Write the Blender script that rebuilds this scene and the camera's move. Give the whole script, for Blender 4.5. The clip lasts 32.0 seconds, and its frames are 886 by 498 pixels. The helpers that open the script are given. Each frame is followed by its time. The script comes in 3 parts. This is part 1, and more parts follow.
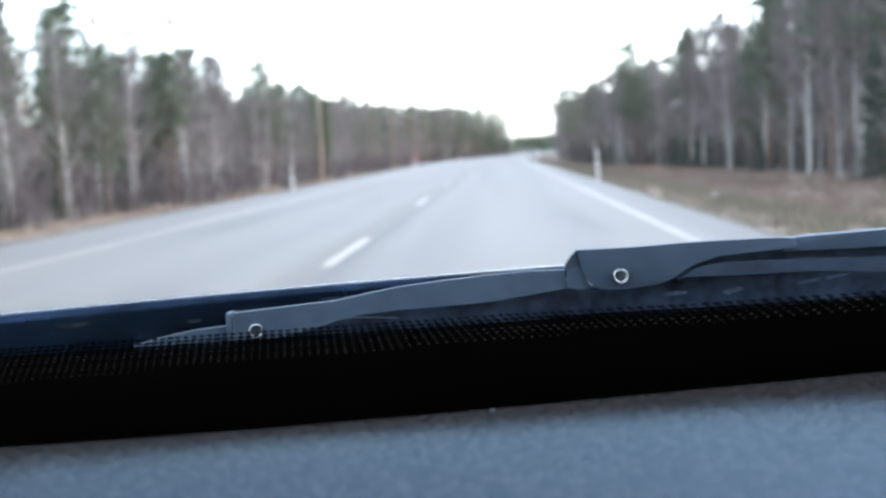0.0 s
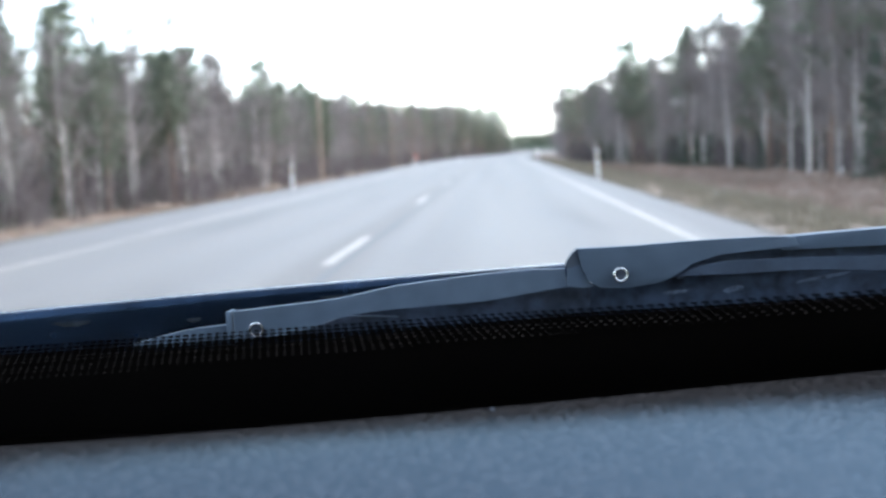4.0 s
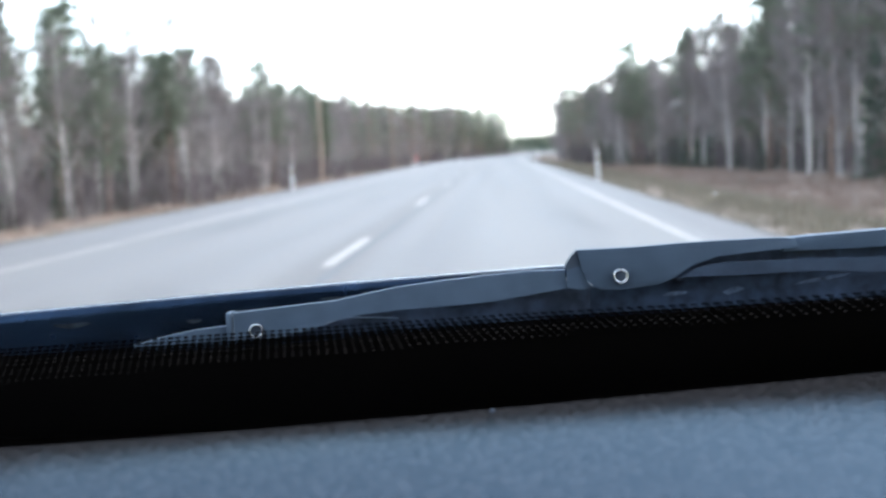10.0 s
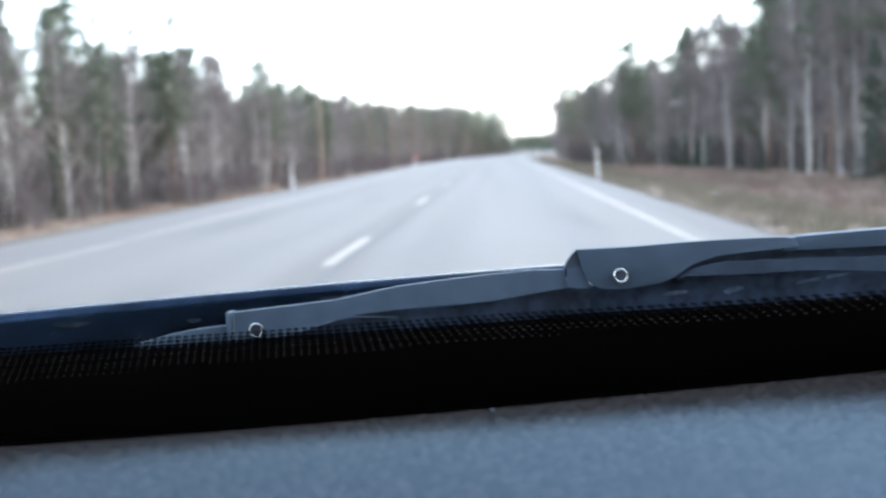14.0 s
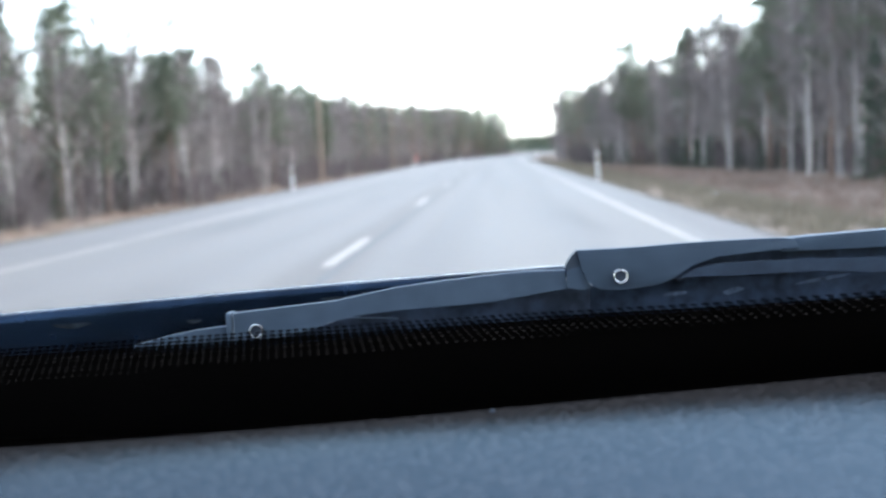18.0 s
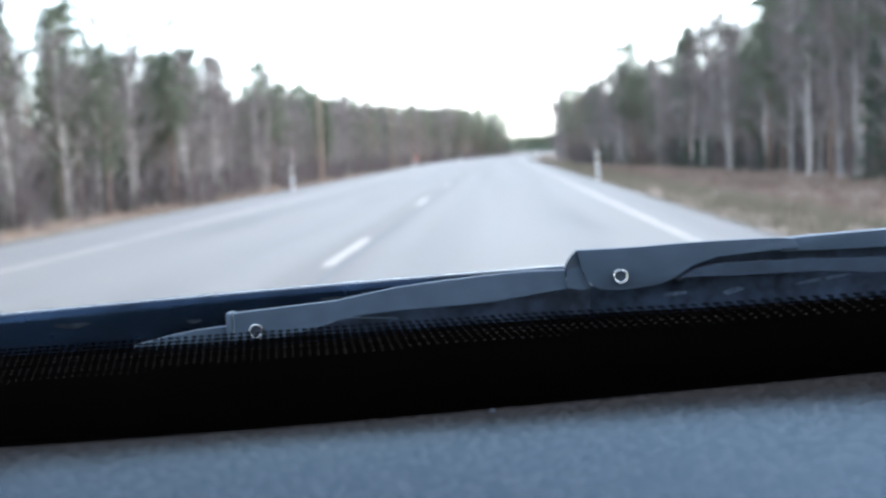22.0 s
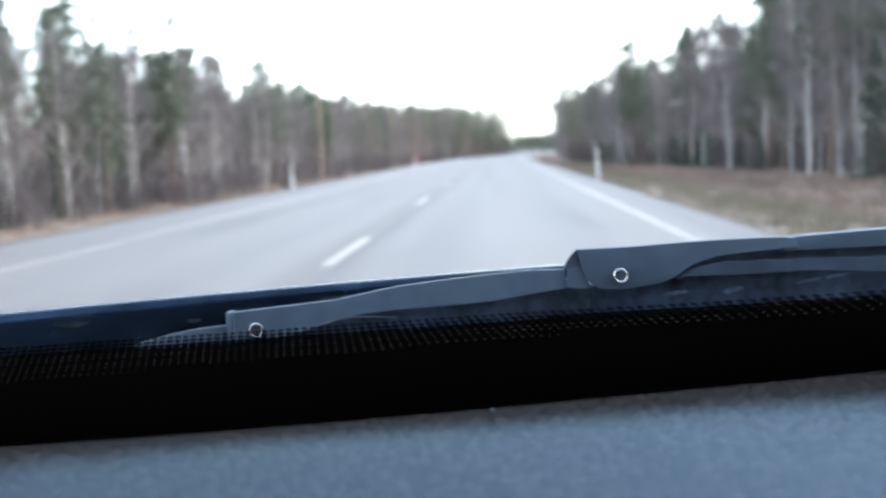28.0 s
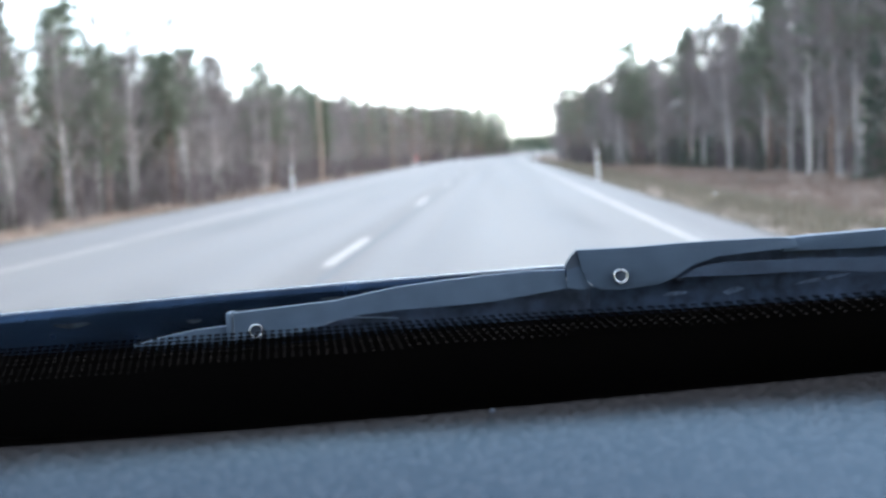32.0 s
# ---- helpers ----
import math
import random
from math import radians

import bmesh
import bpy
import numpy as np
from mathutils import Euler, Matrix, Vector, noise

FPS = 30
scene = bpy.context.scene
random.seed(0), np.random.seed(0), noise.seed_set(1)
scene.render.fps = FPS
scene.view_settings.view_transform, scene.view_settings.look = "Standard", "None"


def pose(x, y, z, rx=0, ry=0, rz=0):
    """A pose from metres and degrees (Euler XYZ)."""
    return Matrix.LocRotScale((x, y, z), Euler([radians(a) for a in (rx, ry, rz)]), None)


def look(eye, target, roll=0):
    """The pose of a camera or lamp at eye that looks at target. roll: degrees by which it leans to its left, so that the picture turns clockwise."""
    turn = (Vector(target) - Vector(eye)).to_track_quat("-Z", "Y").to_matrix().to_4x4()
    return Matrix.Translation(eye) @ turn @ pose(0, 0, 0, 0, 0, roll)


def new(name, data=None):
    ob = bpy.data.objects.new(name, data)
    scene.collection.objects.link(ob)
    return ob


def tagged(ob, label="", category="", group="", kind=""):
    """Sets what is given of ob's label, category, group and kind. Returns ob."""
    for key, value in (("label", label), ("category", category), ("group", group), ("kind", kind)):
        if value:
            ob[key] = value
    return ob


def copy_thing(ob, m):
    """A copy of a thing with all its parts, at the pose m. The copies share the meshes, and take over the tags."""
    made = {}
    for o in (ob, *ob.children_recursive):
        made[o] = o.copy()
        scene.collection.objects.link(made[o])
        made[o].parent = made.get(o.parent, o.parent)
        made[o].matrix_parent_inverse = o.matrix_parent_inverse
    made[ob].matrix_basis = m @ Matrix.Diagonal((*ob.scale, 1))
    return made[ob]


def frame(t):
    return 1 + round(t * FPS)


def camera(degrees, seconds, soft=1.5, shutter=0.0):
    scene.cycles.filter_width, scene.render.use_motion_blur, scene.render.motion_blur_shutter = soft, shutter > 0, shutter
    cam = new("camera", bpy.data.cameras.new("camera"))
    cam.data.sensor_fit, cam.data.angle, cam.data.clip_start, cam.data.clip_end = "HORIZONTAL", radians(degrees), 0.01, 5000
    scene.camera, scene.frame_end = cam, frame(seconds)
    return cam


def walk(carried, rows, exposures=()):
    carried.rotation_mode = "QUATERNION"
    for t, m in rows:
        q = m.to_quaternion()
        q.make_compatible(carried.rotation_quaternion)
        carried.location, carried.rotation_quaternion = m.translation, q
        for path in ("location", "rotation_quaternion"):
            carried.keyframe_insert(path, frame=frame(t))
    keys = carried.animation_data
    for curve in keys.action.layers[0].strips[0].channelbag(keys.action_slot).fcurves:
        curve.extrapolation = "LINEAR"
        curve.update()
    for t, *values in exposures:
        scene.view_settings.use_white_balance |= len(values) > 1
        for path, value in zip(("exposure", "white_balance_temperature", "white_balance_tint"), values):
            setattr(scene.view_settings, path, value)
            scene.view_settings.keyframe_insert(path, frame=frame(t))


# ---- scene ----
cam = camera(42.5, 32.0, soft=2.5)
EYE = (0.0, 0.0, 1.02)
# the camera rests in the car; it only nods a little: seconds and degrees of pitch
NODS = ((0.0, -0.03), (0.5, 0.05), (1.0, -0.03), (1.5, -0.05), (2.0, 0.0), (2.5, 0.01), (3.0, -0.07), (3.5, 0.05), (4.5, 0.02),
        (5.5, -0.01), (6.0, 0.08), (6.5, -0.01), (7.0, -0.01), (7.5, -0.03), (8.0, 0.08), (8.5, 0.01), (9.0, 0.05), (9.5, 0.09),
        (10.0, -0.03), (10.5, 0.0), (11.0, 0.04), (11.5, 0.04), (12.0, 0.0), (12.5, 0.0), (13.0, 0.0), (13.5, 0.0), (14.0, 0.0),
        (14.5, 0.05), (15.5, 0.05), (16.5, 0.06), (17.0, 0.08), (17.5, -0.04), (18.0, -0.04), (18.5, 0.03), (19.0, 0.08),
        (19.5, 0.03), (20.0, 0.0), (20.5, 0.08), (21.0, 0.07), (21.5, 0.08), (22.0, -0.04), (22.5, 0.0), (23.0, -0.03),
        (23.5, 0.05), (24.0, 0.0), (24.5, 0.0), (25.0, -0.03), (25.5, -0.03), (26.5, -0.01), (27.5, 0.0), (28.0, 0.0),
        (28.5, -0.01), (29.0, 0.02), (29.5, 0.0), (30.0, 0.04), (30.5, 0.0), (31.0, 0.04), (31.5, 0.04), (32.0, -0.03))
walk(cam, [(t, pose(*EYE, 85.12 - n, 2.6, 2.81)) for t, n in NODS], [(0.0, 2.97, 6000, 8)])
cam.data.dof.use_dof = True
cam.data.dof.focus_distance = 0.72
cam.data.dof.aperture_fstop = 9.0

# ---- light: high overcast ----
SUN_UP, SUN_TURN = radians(32), radians(66)
world = bpy.data.worlds.new("overcast_sky")
scene.world = world
world.use_nodes = True
wn, wl = world.node_tree.nodes, world.node_tree.links
sky = wn.new("ShaderNodeTexSky")
sky.sky_type, sky.sun_disc = "NISHITA", False
sky.sun_elevation, sky.sun_rotation = SUN_UP, SUN_TURN
sky.air_density, sky.dust_density, sky.ozone_density = 1.0, 1.5, 1.0
veil = wn.new("ShaderNodeHueSaturation")
veil.inputs["Saturation"].default_value = 0.45
wl.new(sky.outputs[0], veil.inputs["Color"])
wl.new(veil.outputs[0], wn["Background"].inputs[0])
wn["Background"].inputs[1].default_value = 0.12
sun = new("sun", bpy.data.lights.new("sun", "SUN"))
sun.data.energy, sun.data.angle, sun.data.color = 0.45, radians(40), (1.0, 0.97, 0.92)
sun.matrix_world = look((0, 0, 0), (-math.sin(SUN_TURN) * math.cos(SUN_UP), -math.cos(SUN_TURN) * math.cos(SUN_UP), -math.sin(SUN_UP)))


# ---- materials ----
def material(name, color, rough=0.6, metal=0.0, spread=0.25, grain=8.0, coarse=0.8, bump=0.0, bump_scale=60.0, stretch=(1, 1, 1),
             random_by="", random_amount=0.0, tint=None, specular=0.5, coords="Object", steep=0.4):
    """A surface with fine and coarse variation, an optional relief and an optional variation from piece to piece."""
    m = bpy.data.materials.new(name)
    m.use_nodes = True
    n, l = m.node_tree.nodes, m.node_tree.links
    bsdf = n["Principled BSDF"]
    bsdf.inputs["Metallic"].default_value = metal
    bsdf.inputs["Specular IOR Level"].default_value = specular
    at = n.new("ShaderNodeTexCoord")
    mapping = n.new("ShaderNodeMapping")
    mapping.inputs["Scale"].default_value = stretch
    l.new(at.outputs[coords], mapping.inputs["Vector"])
    fine, wide = n.new("ShaderNodeTexNoise"), n.new("ShaderNodeTexNoise")
    fine.inputs["Scale"].default_value, fine.inputs["Detail"].default_value = grain, 6
    wide.inputs["Scale"].default_value, wide.inputs["Detail"].default_value = coarse, 3
    for tex in (fine, wide):
        l.new(mapping.outputs[0], tex.inputs["Vector"])
    both = n.new("ShaderNodeMath")
    both.operation = "ADD"
    l.new(fine.outputs["Fac"], both.inputs[0])
    l.new(wide.outputs["Fac"], both.inputs[1])
    level = both.outputs[0]
    if random_by:
        pick = n.new("ShaderNodeObjectInfo" if random_by == "object" else "ShaderNodeNewGeometry")
        part_of = n.new("ShaderNodeMath")
        part_of.operation, part_of.inputs[1].default_value = "MULTIPLY_ADD", random_amount
        l.new(pick.outputs["Random" if random_by == "object" else "Random Per Island"], part_of.inputs[0])
        l.new(level, part_of.inputs[2])
        level = part_of.outputs[0]
    ramp = n.new("ShaderNodeMapRange")
    ramp.inputs["From Min"].default_value, ramp.inputs["From Max"].default_value = 1.0 - steep, 1.0 + steep + random_amount
    l.new(level, ramp.inputs["Value"])
    mix = n.new("ShaderNodeMix")
    mix.data_type = "RGBA"
    low = [c * (1 - spread) for c in color]
    high = [min(1, c * (1 + spread)) for c in (tint or color)]
    mix.inputs["A"].default_value, mix.inputs["B"].default_value = (*low, 1), (*high, 1)
    l.new(ramp.outputs[0], mix.inputs["Factor"])
    l.new(mix.outputs["Result"], bsdf.inputs["Base Color"])
    rr = n.new("ShaderNodeMapRange")
    rr.inputs["To Min"].default_value, rr.inputs["To Max"].default_value = max(0.02, rough - 0.1), min(1, rough + 0.1)
    l.new(fine.outputs["Fac"], rr.inputs["Value"])
    l.new(rr.outputs[0], bsdf.inputs["Roughness"])
    if bump:
        relief = n.new("ShaderNodeTexNoise")
        relief.inputs["Scale"].default_value, relief.inputs["Detail"].default_value = bump_scale, 4
        l.new(mapping.outputs[0], relief.inputs["Vector"])
        b = n.new("ShaderNodeBump")
        b.inputs["Strength"].default_value, b.inputs["Distance"].default_value = bump, 0.3 / bump_scale
        l.new(relief.outputs["Fac"], b.inputs["Height"])
        l.new(b.outputs[0], bsdf.inputs["Normal"])
    return m


def between(m, low, high, name):
    """A node that maps a value of the material's surface coordinate from 0 at low to 1 at high."""
    n, l = m.node_tree.nodes, m.node_tree.links
    r = n.new("ShaderNodeMapRange")
    r.interpolation_type = "SMOOTHSTEP"
    r.inputs["From Min"].default_value, r.inputs["From Max"].default_value = low, high
    l.new(name, r.inputs["Value"])
    return r.outputs[0]


def tinted(m, factor, color):
    """Lays a tint over the base colour where the factor is 1."""
    n, l = m.node_tree.nodes, m.node_tree.links
    base = n["Principled BSDF"].inputs["Base Color"]
    was = base.links[0].from_socket
    mix = n.new("ShaderNodeMix")
    mix.data_type, mix.blend_type = "RGBA", "MULTIPLY"
    mix.inputs["B"].default_value = (*color, 1)
    l.new(factor, mix.inputs["Factor"])
    l.new(was, mix.inputs["A"])
    l.new(mix.outputs["Result"], base)


def asphalt():
    """Worn asphalt: its coordinate runs in metres across and along the road."""
    m = material("worn_asphalt", (0.118, 0.1055, 0.095), 0.6, spread=0.22, grain=3.0, coarse=0.9, bump=0.3, bump_scale=90, stretch=(1, 0.03, 1), specular=0.4, coords="UV")
    n, l = m.node_tree.nodes, m.node_tree.links
    uv, cut = n.new("ShaderNodeTexCoord"), n.new("ShaderNodeSeparateXYZ")
    l.new(uv.outputs["UV"], cut.inputs[0])
    # slow wander of the wheel tracks and joints
    drift, wander = n.new("ShaderNodeTexNoise"), n.new("ShaderNodeMath")
    drift.inputs["Scale"].default_value, drift.inputs["Detail"].default_value = 0.12, 4
    l.new(uv.outputs["UV"], drift.inputs["Vector"])
    wander.operation, wander.inputs[1].default_value = "MULTIPLY_ADD", 0.5
    l.new(drift.outputs["Fac"], wander.inputs[0])
    l.new(cut.outputs["X"], wander.inputs[2])
    off = n.new("ShaderNodeMath")
    off.operation, off.inputs[1].default_value = "SUBTRACT", 0.25
    l.new(wander.outputs[0], off.inputs[0])
    for middle, half, shade in ((0.02, 0.5, (0.8, 0.755, 0.72)), (1.02, 0.42, (0.88, 0.88, 0.89)), (2.62, 0.42, (0.87, 0.87, 0.88)), (-1.1, 0.42, (0.89, 0.89, 0.9)),
                                (-2.7, 0.42, (0.89, 0.89, 0.9)), (4.45, 0.75, (0.84, 0.84, 0.86)), (-4.9, 0.9, (0.88, 0.88, 0.9))):
        away = n.new("ShaderNodeMath")
        away.operation, away.inputs[1].default_value = "SUBTRACT", middle
        l.new(off.outputs[0], away.inputs[0])
        size = n.new("ShaderNodeMath")
        size.operation = "ABSOLUTE"
        l.new(away.outputs[0], size.inputs[0])
        tinted(m, between(m, half, half * 0.3, size.outputs[0]), shade)
    # a lighter scrubbed strip along the middle of the lane, and dark repair stains
    stain = n.new("ShaderNodeTexNoise")
    spots = n.new("ShaderNodeMapping")
    spots.inputs["Scale"].default_value = (0.8, 0.09, 1)
    l.new(uv.outputs["UV"], spots.inputs["Vector"])
    l.new(spots.outputs[0], stain.inputs["Vector"])
    stain.inputs["Scale"].default_value, stain.inputs["Detail"].default_value = 1.0, 5
    tinted(m, between(m, 0.52, 0.7, stain.outputs["Fac"]), (0.78, 0.77, 0.77))
    return m


ASPHALT = asphalt()
SEAM = material("tar_seam", (0.089, 0.087, 0.087), 0.65, spread=0.3, grain=3, coarse=0.6, stretch=(1, 0.15, 1), specular=0.3)
PAINT = material("road_paint", (0.265, 0.238, 0.205), 0.6, spread=0.35, grain=9, coarse=1.5, stretch=(1, 0.3, 1))
GRAVEL = material("gravel_shoulder", (0.085, 0.076, 0.066), 0.9, spread=0.3, grain=14, coarse=1.2, bump=0.5, bump_scale=40)
GROUND = material("spring_ground", (0.125, 0.105, 0.074), 0.95, spread=0.4, grain=1.6, coarse=0.12, tint=(0.235, 0.165, 0.125), bump=0.6, bump_scale=8)
GRASS = material("green_brown_grass", (0.15, 0.136, 0.09), 0.9, spread=0.35, grain=2, coarse=0.3, random_by="island", random_amount=0.6, tint=(0.225, 0.19, 0.14))
HEATH = material("rusty_heath", (0.185, 0.13, 0.1), 0.9, spread=0.35, grain=2, coarse=0.3, random_by="island", random_amount=0.6, tint=(0.28, 0.2, 0.155))
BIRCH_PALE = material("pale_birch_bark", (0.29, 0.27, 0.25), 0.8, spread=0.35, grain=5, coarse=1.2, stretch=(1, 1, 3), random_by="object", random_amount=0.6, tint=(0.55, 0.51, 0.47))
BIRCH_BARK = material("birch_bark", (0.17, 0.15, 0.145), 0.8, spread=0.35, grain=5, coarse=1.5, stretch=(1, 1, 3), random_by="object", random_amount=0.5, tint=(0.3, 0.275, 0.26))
PINE_BARK = material("pine_bark", (0.11, 0.085, 0.075), 0.9, spread=0.3, grain=6, coarse=0.5, random_by="object", random_amount=0.4, tint=(0.165, 0.12, 0.1), bump=0.5, bump_scale=12)
PINE_RED = material("pine_bark_flaking_red", (0.125, 0.09, 0.072), 0.9, spread=0.3, grain=6, coarse=0.5, random_by="object", random_amount=0.4, tint=(0.21, 0.14, 0.105), bump=0.5, bump_scale=12)
TWIG = material("bare_twigs", (0.142, 0.12, 0.116), 0.9, spread=0.35, grain=1, coarse=0.3, random_by="island", random_amount=0.8, tint=(0.208, 0.174, 0.163))
SCRUB = material("purple_grey_scrub", (0.085, 0.071, 0.073), 0.9, spread=0.35, grain=1, coarse=0.3, random_by="island", random_amount=0.8, tint=(0.14, 0.115, 0.112))
MOSS = material("mossy_forest_floor", (0.04, 0.04, 0.026), 0.95, spread=0.4, grain=2.2, coarse=0.2, tint=(0.085, 0.068, 0.05), bump=0.6, bump_scale=8)
RUSSET = material("russet_bare_twigs", (0.165, 0.112, 0.1), 0.9, spread=0.35, grain=1, coarse=0.3, random_by="island", random_amount=0.8, tint=(0.24, 0.165, 0.14))
NEEDLE = material("pine_needles", (0.084, 0.102, 0.07), 0.8, spread=0.35, grain=1.5, coarse=0.4, random_by="island", random_amount=0.9, tint=(0.155, 0.17, 0.112))
SPRUCE = material("spruce_needles", (0.045, 0.074, 0.052), 0.8, spread=0.35, grain=1.5, coarse=0.4, random_by="island", random_amount=0.9, tint=(0.06, 0.085, 0.05))
POST_WHITE = material("post_plastic", (0.72, 0.7, 0.66), 0.5, spread=0.15, grain=10, coarse=3)
POST_BLACK = material("post_band", (0.03, 0.03, 0.03), 0.5)
RED = material("red_marker", (0.6, 0.09, 0.05), 0.5, spread=0.15)
REFLECT = material("reflector", (0.7, 0.55, 0.3), 0.2)
POLE_WOOD = material("weathered_pole", (0.27, 0.2, 0.155), 0.9, spread=0.3, grain=6, stretch=(4, 4, 0.5))
CAR_PAINT = material("navy_car_paint", (0.0085, 0.012, 0.017), 0.24, metal=0.8, spread=0.5, grain=30, coarse=7, tint=(0.017, 0.03, 0.054), specular=0.12)
COWL = material("cowl_plastic", (0.004, 0.0034, 0.003), 0.9, spread=0.5, grain=45, coarse=14, tint=(0.009, 0.0076, 0.007), bump=0.3, bump_scale=22, specular=0.0)
ARM = material("wiper_grey_plastic", (0.069, 0.092, 0.122), 0.55, spread=0.22, specular=0.15, grain=70, coarse=14, bump=0.2, bump_scale=500)
ARM_LOW = material("wiper_blade_plastic", (0.042, 0.055, 0.076), 0.55, spread=0.3, specular=0.12, grain=70, coarse=16, bump=0.2, bump_scale=500)
# pale tone stands in for reflections in wet spots; the crumb shares it
PALE_BLUE = material("pale_blue_film", (0.03, 0.044, 0.068), 0.4, spread=0.7, grain=300, coarse=120, tint=(0.1, 0.13, 0.18), specular=0.3)
# lighter grey that stands in for reflections in the bonnet's paint
GLEAM = material("painted_grey_gleam", (0.009, 0.013, 0.017), 0.6, spread=0.7, grain=160, coarse=60, tint=(0.021, 0.025, 0.028), specular=0.1)
ARM_DARK = material("wiper_dark_plastic", (0.034, 0.044, 0.06), 0.5, spread=0.2, grain=50)
RUBBER = material("wiper_rubber", (0.004, 0.006, 0.011), 0.4, spread=0.6, grain=90, coarse=26, tint=(0.04, 0.055, 0.085), specular=0.25)
GRIME = material("wet_dusty_plastic", (0.004, 0.007, 0.014), 0.36, spread=0.7, grain=110, coarse=24, tint=(0.038, 0.053, 0.082), specular=0.25)
STEEL = material("bare_steel_ring", (0.5, 0.5, 0.5), 0.25, metal=1.0, spread=0.1, grain=90)
DASH = material("grained_dash_plastic", (0.0125, 0.0115, 0.0115), 0.9, spread=0.8, grain=520, coarse=260, bump=0.28, bump_scale=520, specular=0.0, steep=0.22)


def satin(m, color, rough, share):
    """Adds a satin gloss to a material, uneven with its grain."""
    n, l = m.node_tree.nodes, m.node_tree.links
    gloss, mix = n.new("ShaderNodeBsdfGlossy"), n.new("ShaderNodeMixShader")
    gloss.inputs["Color"].default_value, gloss.inputs["Roughness"].default_value = (*color, 1), rough
    worn = n.new("ShaderNodeMapRange")
    worn.inputs["From Min"].default_value, worn.inputs["From Max"].default_value = 0.3, 0.7
    worn.inputs["To Min"].default_value, worn.inputs["To Max"].default_value = 0.86 * share, 1.14 * share
    l.new(n["Noise Texture"].outputs["Fac"], worn.inputs["Value"])
    l.new(worn.outputs[0], mix.inputs[0])
    l.new(n["Bump"].outputs[0], gloss.inputs["Normal"])
    l.new(n["Principled BSDF"].outputs[0], mix.inputs[1])
    l.new(gloss.outputs[0], mix.inputs[2])
    l.new(mix.outputs[0], n["Material Output"].inputs[0])


# the skylight's blue is put into the gloss colour; the plastic is dark
satin(DASH, (0.54, 0.77, 1.0), 0.13, 0.055)
TRIM = material("dark_trim", (0.02, 0.02, 0.022), 0.7)
CLOTH = material("headliner", (0.35, 0.35, 0.36), 0.95)
FRIT = material("black_ceramic_frit", (0.011, 0.0092, 0.0088), 0.9, spread=0.1, specular=0.05)
TYRE = material("tyre_rubber", (0.015, 0.015, 0.015), 0.85)
SPOT = bpy.data.materials.new("dried_dirt")
SPOT.use_nodes = True
sn, sl = SPOT.node_tree.nodes, SPOT.node_tree.links
s_mix, s_film, s_clear = (sn.new("ShaderNode" + k) for k in ("MixShader", "BsdfTranslucent", "BsdfTransparent"))
s_film.inputs[0].default_value = (0.85, 0.88, 0.88, 1)
s_mix.inputs[0].default_value = 0.032
sl.new(s_clear.outputs[0], s_mix.inputs[1])
sl.new(s_film.outputs[0], s_mix.inputs[2])
sl.new(s_mix.outputs[0], sn["Material Output"].inputs[0])

GLASS = bpy.data.materials.new("windscreen_glass")
GLASS.use_nodes = True
gn, gl = GLASS.node_tree.nodes, GLASS.node_tree.links
gn.clear()
g_out, g_mix, g_clear, g_shine = (gn.new("ShaderNode" + k) for k in ("OutputMaterial", "MixShader", "BsdfTransparent", "BsdfGlossy"))
g_clear.inputs[0].default_value = (0.97, 0.985, 0.99, 1)
g_shine.inputs["Roughness"].default_value = 0.02
g_mix.inputs[0].default_value = 0.02
gl.new(g_clear.outputs[0], g_mix.inputs[1])
gl.new(g_shine.outputs[0], g_mix.inputs[2])
gl.new(g_mix.outputs[0], g_out.inputs[0])


# ---- helpers for meshes ----
def mesh_of(name, verts, faces, mats, index=None, smooth=False):
    me = bpy.data.meshes.new(name)
    me.from_pydata([tuple(v) for v in verts], [], [tuple(f) for f in faces])
    for m in mats:
        me.materials.append(m)
    if index is not None:
        me.polygons.foreach_set("material_index", index)
    if smooth:
        me.polygons.foreach_set("use_smooth", [True] * len(me.polygons))
    me.update()
    return me


def part(name, bm, mat, parent=None, label="", smooth=False):
    """Links a bmesh as one mesh object under a thing or a part."""
    me = bpy.data.meshes.new(name)
    bmesh.ops.recalc_face_normals(bm, faces=bm.faces)
    bm.to_mesh(me)
    bm.free()
    me.materials.append(mat)
    if smooth:
        me.polygons.foreach_set("use_smooth", [True] * len(me.polygons))
        me.set_sharp_from_angle(angle=radians(40))
    ob = new(name, me)
    ob.parent = parent
    return tagged(ob, label)


def box(size, at=(0, 0, 0), bevel=0.0, bm=None, turn=None):
    bm = bm or bmesh.new()
    m = Matrix.Translation(at) @ (turn or Matrix()) @ Matrix.Diagonal((*size, 1))
    made = bmesh.ops.create_cube(bm, size=1, matrix=m)["verts"]
    if bevel:
        edges = list({e for v in made for e in v.link_edges})
        bmesh.ops.bevel(bm, geom=edges, offset=bevel, segments=2, affect="EDGES", profile=0.6)
    return bm


def rod(a, b, ra, rb=None, sides=10, bm=None):
    bm = bm or bmesh.new()
    a, b = Vector(a), Vector(b)
    turn = (b - a).to_track_quat("Z", "Y").to_matrix().to_4x4()
    bmesh.ops.create_cone(bm, cap_ends=True, segments=sides, radius1=ra, radius2=ra if rb is None else rb, depth=(b - a).length,
                          matrix=Matrix.Translation((a + b) / 2) @ turn)
    return bm


